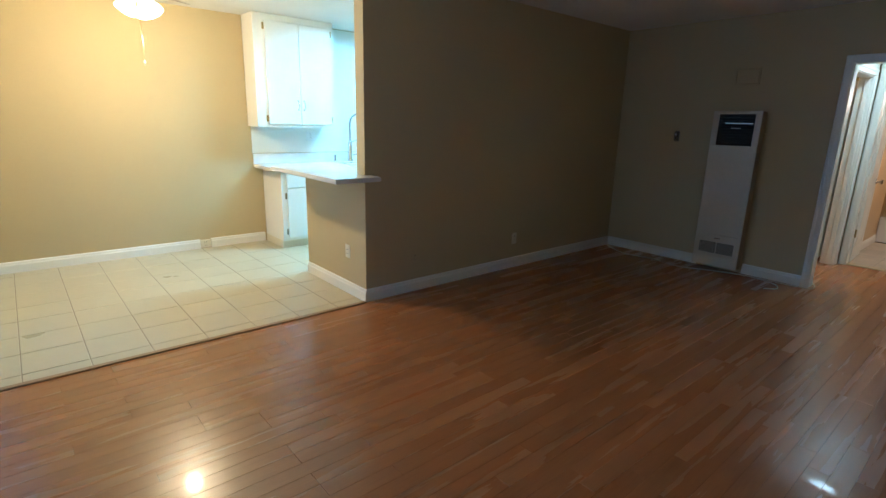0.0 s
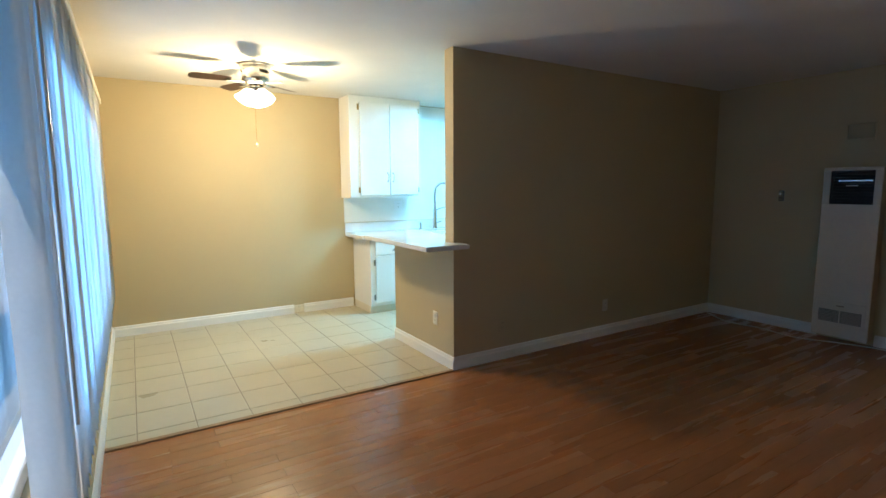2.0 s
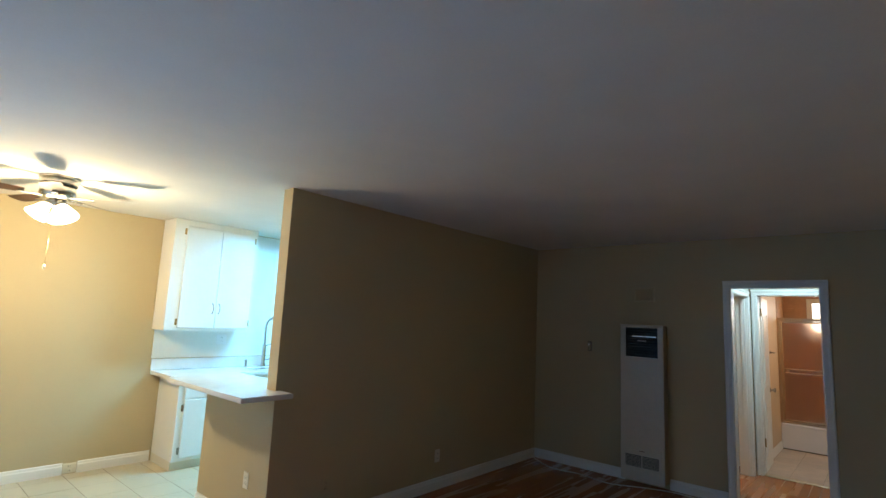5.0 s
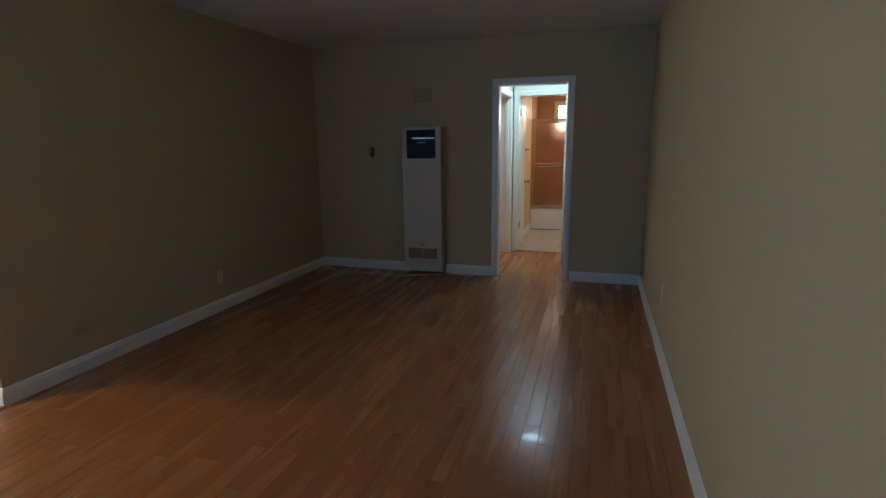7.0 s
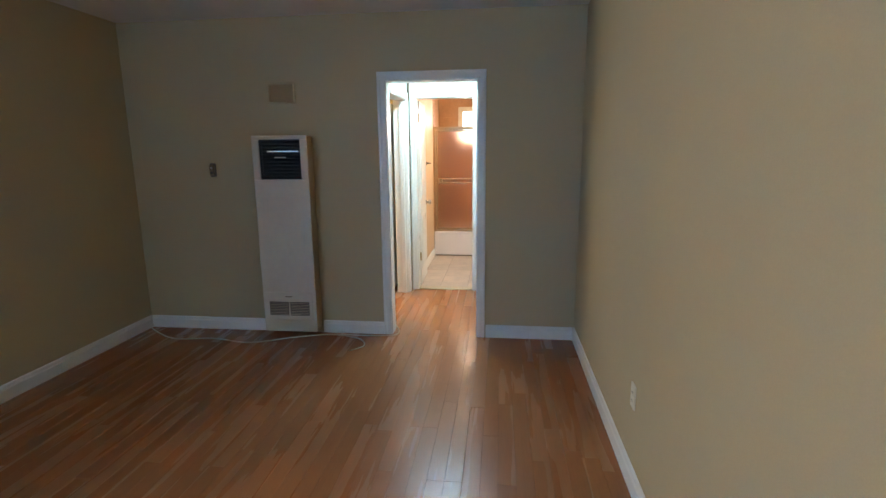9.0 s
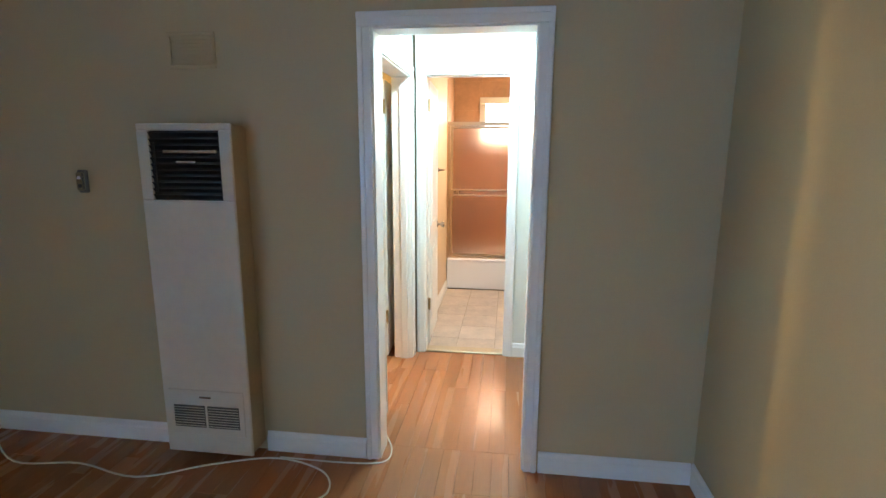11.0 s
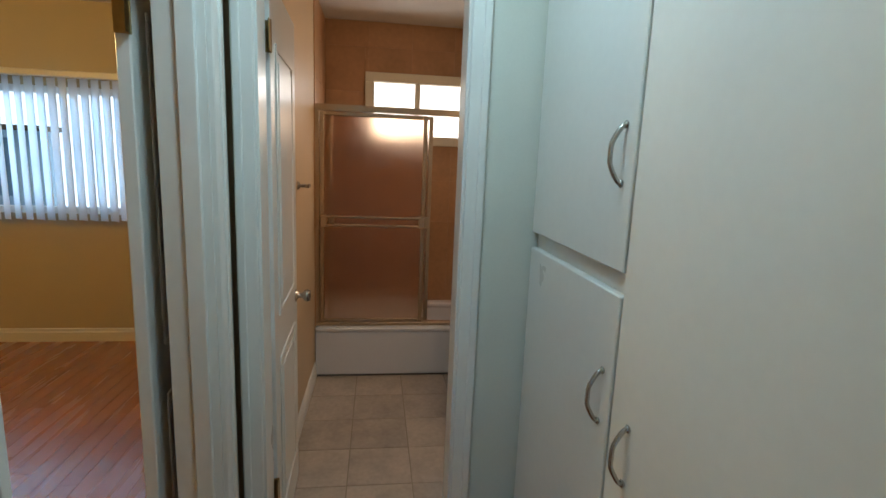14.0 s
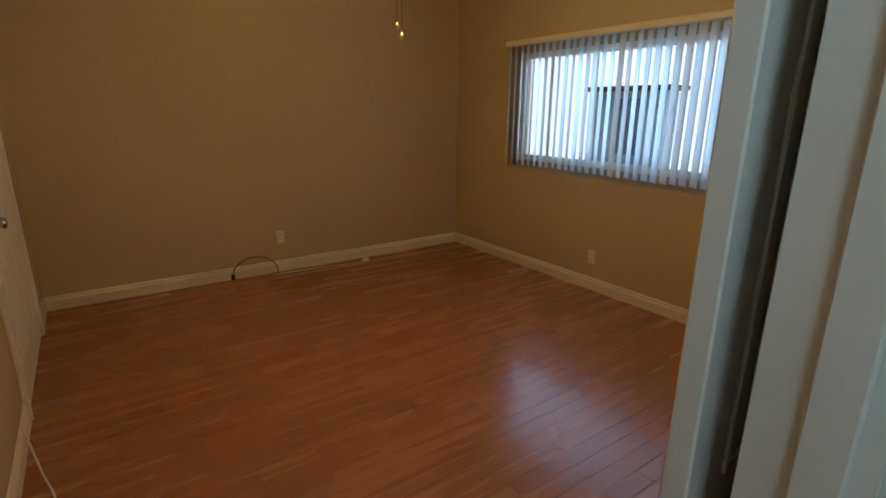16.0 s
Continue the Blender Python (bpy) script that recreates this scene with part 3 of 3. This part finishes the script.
UZ = 1.35
uc = thing("wall_cabinet", "white painted double-door upper kitchen cabinet", "kitchen cabinet", pose(3.0, 5.86, 0))
b = box(0, 0.93, 0, 0.309, UZ, 2.517)
part("body", b, WHITE, uc)
for a, c, hx in ((0.12, 0.498, 0.465), (0.503, 0.885, 0.535)):
    d = part("door", box(a, c, -0.02, 0, UZ + 0.03, 2.45, 0.004), WHITE, uc)
    pull(d, pose(hx, -0.02, UZ + 0.24, 0, 0, -90))
    for zz in (UZ + 0.09, 2.39):
        hinge(d, pose(a - 0.008 if hx == 0.465 else c + 0.008, -0.004, zz, 0, 0, -90))
bc = thing("base_cabinet", "white painted base cabinet with drawer and door", "kitchen cabinet", pose(3.135, 5.65, 0))
part("body", box(0, 0.80, 0, 0.515, 0.085, 0.88, 0.002), WHITE, bc)
part("plinth", box(0.0, 0.80, 0.03, 0.515, 0, 0.085), CREAM, bc)
d = part("drawer", box(0.06, 0.50, -0.02, 0, 0.69, 0.85, 0.004), WHITE, bc)
pull(d, pose(0.28, -0.02, 0.765, 0, 90, -90), 0.11, 0.005, BLACK)
d = part("door", box(0.06, 0.50, -0.02, 0, 0.12, 0.675, 0.004), WHITE, bc)
for zz in (0.19, 0.60):
    hinge(d, pose(0.052, -0.004, zz, 0, 0, -90), STEEL)
bc2 = thing("base_cabinet", "white painted base cabinet beneath the kitchen sink", "kitchen cabinet", pose(3.945, 5.65, 0))
part("body", box(0, 2.55, 0, 0.515, 0.085, 0.88, 0.002), WHITE, bc2)
part("door", box(0.05, 0.6, -0.02, 0, 0.12, 0.85, 0.004), WHITE, bc2)
wt = thing("worktop", "white marbled stone kitchen worktop with backsplash", "countertop")
part("slab", box(3.03, 6.5, 5.61, 6.155, 0.882, 0.922, 0.005, segs=2), STONE, wt)
part("backsplash", box(3.03, 6.5, 6.155, 6.168, 0.922, 1.04, 0.003), STONE, wt)
structure("wall_kitchen_panel", box(3.03, 6.5, 6.17, 6.178, 1.045, zc(6.5) - 0.01), WHITE, "glossy white kitchen wall")
bar = thing("breakfast_bar", "white stone breakfast bar over the half wall", "countertop")
b = bmesh.new()
outline = ((2.62, 3.45), (3.0, 3.45), (3.0, 3.612), (2.957, 3.612), (2.957, 3.738), (3.27, 3.738), (3.27, 4.78), (2.78, 4.78), (2.62, 4.62))
b.faces.new([b.verts.new((u, v, 1.037)) for u, v in outline])
r = bmesh.ops.extrude_face_region(b, geom=b.faces[:])
for v in r["geom"]:
    if isinstance(v, bmesh.types.BMVert):
        v.co.z -= 0.035
bmesh.ops.recalc_face_normals(b, faces=b.faces[:])
bmesh.ops.bevel(b, geom=[e for e in b.edges if abs(e.verts[0].co.z - e.verts[1].co.z) < 0.001], offset=0.005, segments=2, affect="EDGES")
part("slab", b, STONE, bar)
sk = thing("kitchen_sink", "white undermount kitchen sink rim in the worktop", "sink")
part("rim", box(3.97, 4.57, 5.66, 5.69, 0.923, 0.935, 0.004, bm=box(3.97, 4.57, 5.93, 5.96, 0.923, 0.935, 0.004)), PORC, sk)
part("basin", box(3.99, 4.55, 5.69, 5.93, 0.921, 0.926), STEEL, sk)
fa = thing("kitchen_faucet", "tall chrome spring pull-down kitchen faucet", "faucet", pose(4.24, 6.04, 0.923))
part("base", lathe([(0.032, 0), (0.03, 0.01), (0.022, 0.05), (0.022, 0.26), (0.014, 0.27)], 20), STEEL, fa, "", True)
sp = tube([(0, 0, 0.26), (0, 0, 0.48), (0.02, -0.03, 0.56), (0.06, -0.10, 0.60), (0.10, -0.17, 0.56), (0.11, -0.19, 0.46), (0.11, -0.19, 0.36)], 0.013)
part("hose", sp, STEEL, fa, "", True)
part("spray_head", lathe([(0.018, 0), (0.022, 0.03), (0.018, 0.12), (0.012, 0.13)], 16, pose(0.11, -0.19, 0.24)), STEEL, fa, "", True)
part("holder", tube([(0, 0, 0.24), (0.05, -0.09, 0.28), (0.11, -0.19, 0.30)], 0.006), STEEL, fa, "", True)
part("lever", tube([(0.02, -0.02, 0.08), (0.07, -0.05, 0.10)], 0.006), STEEL, fa, "", True)
so = thing("soap_dispenser", "small chrome soap dispenser beside the sink", "soap dispenser", pose(4.02, 6.04, 0.923))
part("pump", lathe([(0.02, 0), (0.012, 0.02), (0.01, 0.08), (0.014, 0.09)], 14), STEEL, so, "", True)
part("spout", tube([(0, 0, 0.085), (-0.02, -0.03, 0.09), (-0.04, -0.06, 0.08)], 0.006), STEEL, so, "", True)

# ---------- hall linen cupboards ----------
FY = 0.63


def linen(x0, x1, doors, label):
    t = thing("linen_cupboard", label, "cupboard")
    part("body", box(x0, x1, 0.1, FY - 0.022, 0.0, zc(x1) - 0.003), WHITE, t)
    for z0, z1, hx, hz in doors:
        d = part("door", box(x0 + 0.004, x1 - 0.004, FY - 0.022, FY, z0, z1, 0.003), WHITE, t)
        if hx:
            pull(d, pose(hx, FY, hz, 0, 0, 90), 0.115, 0.005)


linen(6.67, 7.323, ((0.05, 2.45, 7.245, 0.955),), "tall white painted linen cupboard with long door")
linen(7.327, 7.926, ((0.05, 1.25, 7.37, 1.02), (1.297, 2.45, 7.37, 1.53)), "white painted linen cupboard with two stacked doors")

# ---------- doors ----------


def panel_door(name, label, m, width, height, panels, knob=None, hinges=(), material=WHITE, edge_side=1):
    """A hinged door; hinge line at the origin, leaf along +x, thickness along y."""
    t = tagged(thing(name, label, "door", m), kind="structure")
    leaf = part("leaf", box(0, width, -0.035, 0.0, 0.012, height, 0.003), material, t)
    for x0, x1, z0, z1 in panels:
        for s in (0.0, -0.035):
            o = 0.006 if s == 0.0 else -0.006
            fr = bmesh.new()
            a, c = sorted((s, s + o))
            for q in ((x0, x1, z0, z0 + 0.022), (x0, x1, z1 - 0.022, z1), (x0, x0 + 0.022, z0 + 0.022, z1 - 0.022), (x1 - 0.022, x1, z0 + 0.022, z1 - 0.022)):
                box(q[0], q[1], a, c, q[2], q[3], 0.0025, fr)
            box(x0 + 0.05, x1 - 0.05, a, c, z0 + 0.05, z1 - 0.05, 0.0028, fr)
            part("panel", fr, material, t)
    if knob:
        for s, y in ((1, 0.0), (-1, -0.035)):
            k = lathe([(0.028, 0), (0.026, 0.006), (0.011, 0.012), (0.011, 0.03), (0.024, 0.04), (0.028, 0.052), (0.022, 0.064), (0.006, 0.066)], 20, pose(knob[0], y, knob[1], -90 * s, 0, 0))
            part("knob", k, STEEL, t, "brushed metal knob", True)
    for z in hinges:
        hb = box(-0.004, 0.0, -0.034, -0.001, z - 0.045, z + 0.045)
        lathe([(0.006, z - 0.047), (0.006, z + 0.047)], 10, pose(-0.006, -0.036, 0), hb)
        box(-0.036, -0.004, -0.040, -0.037, z - 0.045, z + 0.045, 0.0, hb)
        part("hinge", hb, BRASS, t, "aged brass hinge")
    return t


bp = ((0.09, 0.49, 0.95, 1.85), (0.09, 0.49, 0.18, 0.80))
panel_door("door_1", "white two-panel bathroom door standing open", pose(8.06, 1.475, 0, 0, 0, 2), 0.60, 2.03, bp, (0.545, 0.90), (0.345, 1.85))
panel_door("door_2", "white bedroom door standing open on brass hinges", pose(7.78, 1.745, 0, 0, 0, 3), 0.70, 2.0, ((0.10, 0.58, 0.95, 1.85), (0.10, 0.58, 0.18, 0.80)), (0.64, 0.95), (0.32, 1.82))
cd = ((0.12, 0.46, 1.55, 1.85), (0.56, 0.92, 1.55, 1.85), (0.12, 0.46, 0.85, 1.45), (0.56, 0.92, 0.85, 1.45), (0.12, 0.46, 0.2, 0.72), (0.56, 0.92, 0.2, 0.72))
panel_door("door_3", "closed white panelled closet door in the bedroom", pose(6.806, 5.36, 0, 0, 0, -90), 1.04, 2.0, cd, (0.95, 0.93), (0.3, 1.0, 1.75))
casing("trim_closet", "x", 6.80, 1, 4.31, 5.37, 2.01, 0.05)

# ---------- bathroom ----------
tb = thing("bathtub", "white enamel alcove bathtub with flat apron", "bathtub", pose(9.78, 0.004, 0))
part("apron", box(0, 0.05, 0, 1.51, 0.0, 0.33, 0.012, segs=2), PORC, tb)
part("rim", box(-0.005, 0.10, 0, 1.51, 0.315, 0.355, 0.012, segs=3, bm=box(0.10, 0.695, 0, 0.10, 0.315, 0.355, 0.01, bm=box(0.10, 0.695, 1.41, 1.51, 0.315, 0.355, 0.01, bm=box(0.60, 0.695, 0.10, 1.41, 0.315, 0.355, 0.01)))), PORC, tb)
part("basin", box(0.05, 0.695, 0.0, 1.51, 0.0, 0.08, bm=box(0.62, 0.695, 0, 1.51, 0.08, 0.316, bm=box(0.05, 0.62, 0.0, 0.08, 0.08, 0.316, bm=box(0.05, 0.62, 1.43, 1.51, 0.08, 0.316)))), PORC, tb)
structure("trim_caulk", box(9.772, 9.78, 0.004, 1.51, 0.0, 0.012, 0.002), DARKGREY)
se = thing("shower_enclosure", "champagne aluminium sliding tub doors with obscure glass", "shower door")
part("top_rail", box(9.805, 9.865, 0.004, 1.516, 1.797, 1.837, 0.006, segs=2), GOLDF, se)
part("bottom_track", box(9.805, 9.865, 0.004, 1.516, 0.355, 0.378, 0.004), GOLDF, se)
part("wall_jamb", box(9.81, 9.86, 1.488, 1.516, 0.378, 1.797, 0.004), GOLDF, se)


def slider(x, y0, y1):
    p = part("sliding_panel", box(x - 0.010, x + 0.010, y0, y0 + 0.028, 0.382, 1.792, 0.003, bm=box(x - 0.010, x + 0.010, y1 - 0.028, y1, 0.382, 1.792, 0.003,
             bm=box(x - 0.010, x + 0.010, y0 + 0.028, y1 - 0.028, 0.382, 0.405, 0.003, bm=box(x - 0.010, x + 0.010, y0 + 0.028, y1 - 0.028, 1.767, 1.792, 0.003)))), GOLDF, se)
    g = part("glass_pane", box(x - 0.002, x + 0.002, y0 + 0.026, y1 - 0.026, 0.40, 1.772), FROST, p, "obscure bronze-tinted glass")
    g.visible_shadow = False
    bar_ = box(x - 0.040, x - 0.032, y0 + 0.01, y1 - 0.01, 1.105, 1.12, 0.003)
    box(x - 0.040, x - 0.032, y0 + 0.01, y1 - 0.01, 1.05, 1.065, 0.003, bar_)
    for yy in (y0 + 0.005, y1 - 0.045):
        box(x - 0.042, x - 0.010, yy, yy + 0.04, 1.045, 1.125, 0.004, bar_)
    part("towel_bar", bar_, GOLDF, p)


slider(9.82, 0.785, 1.485)
slider(9.848, 0.745, 1.435)
va = thing("vanity", "dark espresso vanity cabinet with white sink top", "vanity", pose(9.02, 0.0, 0))
part("body", box(0, 0.62, 0, 0.46, 0.08, 0.83, 0.006), DARKWOOD, va)
part("plinth", box(0.02, 0.60, 0, 0.43, 0, 0.08), DARKWOOD, va)
for a, c in ((0.02, 0.305), (0.315, 0.60)):
    d = part("door", box(a, c, 0.46, 0.48, 0.12, 0.66, 0.005), DARKWOOD, va)
part("drawer", box(0.02, 0.60, 0.46, 0.48, 0.68, 0.81, 0.005), DARKWOOD, va)
top = lathe([(0.37, 0.83), (0.385, 0.84), (0.385, 0.875), (0.37, 0.885)], 40)
for v in top.verts:
    v.co.x = 0.31 + v.co.x * 0.88
    v.co.y = max(0.0, 0.24 + v.co.y * 0.72)
part("sink_top", top, PORC, va, "white oval cultured marble sink top", True)
to = thing("toilet", "white porcelain toilet beside the vanity", "toilet", pose(8.60, 0.0, 0))
bowl = lathe([(0.11, 0), (0.12, 0.04), (0.10, 0.16), (0.15, 0.28), (0.185, 0.36), (0.19, 0.39), (0.17, 0.395)], 28)
for v in bowl.verts:
    v.co.y = 0.48 + v.co.y * 1.25
part("bowl", bowl, PORC, to, "", True)
lid = lathe([(0.19, 0.397), (0.195, 0.405), (0.19, 0.425), (0.17, 0.43)], 28)
for v in lid.verts:
    v.co.y = 0.48 + v.co.y * 1.25
part("lid", lid, WHITEPL, to, "", True)
part("tank", box(-0.20, 0.20, 0.02, 0.20, 0.38, 0.74, 0.02, segs=3), PORC, to, "", True)
part("tank_lid", box(-0.21, 0.21, 0.01, 0.21, 0.74, 0.775, 0.01, segs=2), PORC, to)
tr = thing("towel_holder", "short brushed metal towel bar on the wall", "towel bar", pose(9.1, 1.52, 1.35, 0, 0, -90))
part("bracket", lathe([(0.022, 0), (0.02, 0.008), (0.009, 0.014), (0.009, 0.06)], 14, pose(0, 0, 0, 0, 90, 0)), STEEL, tr, "", True)
part("bar", box(0.045, 0.062, -0.05, 0.05, -0.009, 0.009, 0.004), STEEL, tr)


# ---------- floors and tiled walls ----------
def piece_mesh(name, sx, sy, sz, bevel, material):
    b = box(0, sx, 0, sy, -sz, 0, 0)
    top_edges = [e for e in b.edges if all(v.co.z > -sz / 2 for v in e.verts)]
    bmesh.ops.bevel(b, geom=top_edges, offset=bevel, segments=1, affect="EDGES")
    me = bpy.data.meshes.new(name)
    b.to_mesh(me)
    b.free()
    me.materials.append(material)
    return me


def planks(name, x0, x1, y0, y1, width, label):
    base = box(x0, x1, y0, y1, -0.1, -0.010)
    f = structure(name, base, WOODGAP, label)
    rng = random.Random(5)
    cache = {}
    rows = math.ceil((y1 - y0) / width)
    for r in range(rows):
        ya = y0 + r * width
        wd = min(width, y1 - ya) - 0.0008
        if wd < 0.01:
            continue
        x = x0
        xr = x1
        nxt = x0 + rng.choice((0.45, 0.7, 0.95, 1.2))
        while x < xr - 0.001:
            xe = min(nxt, xr)
            if xr - xe < 0.2:
                xe = xr
            key = (round(xe - x, 3), round(wd, 4))
            if key not in cache:
                cache[key] = piece_mesh("plank", key[0] - 0.0008, key[1], 0.012, 0.0005, WOOD)
            o = new("plank", cache[key])
            o.parent = f
            o.location = (x, ya, rng.uniform(-0.0002, 0.0))
            x = xe
            nxt = xe + rng.choice((0.75, 0.9, 1.05, 1.2, 1.35))


def tiles(name, x0, x1, y0, y1, size, ox, oy, label, material, gap=0.005):
    f = structure(name, box(x0, x1, y0, y1, -0.1, -0.0025), GROUT, label)
    cache = {}
    i0, i1 = math.floor((x0 - ox) / size), math.ceil((x1 - ox) / size)
    j0, j1 = math.floor((y0 - oy) / size), math.ceil((y1 - oy) / size)
    for i in range(i0, i1):
        for j in range(j0, j1):
            a, c = max(x0, ox + i * size), min(x1, ox + (i + 1) * size)
            e, g = max(y0, oy + j * size), min(y1, oy + (j + 1) * size)
            if c - a < 0.03 or g - e < 0.03:
                continue
            key = (round(c - a - gap, 3), round(g - e - gap, 3))
            if key not in cache:
                cache[key] = piece_mesh("tile", key[0], key[1], 0.006, 0.0015, material)
            o = new("tile", cache[key])
            o.parent = f
            o.location = (a + gap / 2, e + gap / 2, random.uniform(-0.0006, 0.0004))


planks("floor_living", 0.465, 6.65, -0.1, 3.60, 0.083, "glossy red-brown oak plank floor")
planks("floor_hall", 6.65, 7.95, 0.5, 1.6, 0.083, "glossy red-brown oak plank hall floor")
planks("floor_bedroom", 6.65, 10.58, 1.6, 5.95, 0.083, "glossy red-brown oak plank bedroom floor")
tiles("floor_dining", 0.465, 6.6, 3.60, 6.25, 0.325, 1.085, 3.745, "beige square tile floor of the dining area", TILE)
tiles("floor_bath", 7.95, 10.5, -0.05, 1.55, 0.305, 9.168, 0.925, "beige square tile bathroom floor", BTILE)


def wall_tiles(name, m, w, h, label, hole=None):
    f = tagged(thing(name, label, "", m), kind="structure")
    sx, sz = 0.33, 0.33
    cache = {}
    for i in range(math.ceil(w / sx)):
        for j in range(math.ceil(h / sz)):
            a, c, e, g = i * sx, min(w, (i + 1) * sx), j * sz, min(h, (j + 1) * sz)
            bits = [(a, c, e, g)]
            if hole:
                hx0, hx1, hz0, hz1 = hole
                if a < hx1 and c > hx0 and e < hz1 and g > hz0:
                    bits = []
                    if a < hx0:
                        bits.append((a, hx0, e, g))
                    if c > hx1:
                        bits.append((hx1, c, e, g))
                    ia, ic = max(a, hx0), min(c, hx1)
                    if e < hz0:
                        bits.append((ia, ic, e, hz0))
                    if g > hz1:
                        bits.append((ia, ic, hz1, g))
            for q in bits:
                if q[1] - q[0] < 0.01 or q[3] - q[2] < 0.01:
                    continue
                key = (round(q[1] - q[0] - 0.001, 3), round(q[3] - q[2] - 0.001, 3))
                if key not in cache:
                    cache[key] = piece_mesh("tile", key[0], key[1], 0.006, 0.0008, WALLTILE)
                o = new("tile", cache[key])
                o.parent = f
                o.matrix_local = pose(q[0], q[2], 0.0065)


wall_tiles("wall_tiled_east", Matrix.Translation((10.48, 1.52, 0.356)) @ Matrix(((0, 0, -1, 0), (-1, 0, 0, 0), (0, 1, 0, 0), (0, 0, 0, 1))), 1.52, 2.16, "burnt tan tiles around the bathtub", (0.305, 1.12, 1.264, 1.799))
wall_tiles("wall_tiled_north", Matrix.Translation((9.80, 1.52, 0.356)) @ Matrix(((1, 0, 0, 0), (0, 0, -1, 0), (0, 1, 0, 0), (0, 0, 0, 1))), 0.67, 2.16, "burnt tan tiles on the tub side wall")
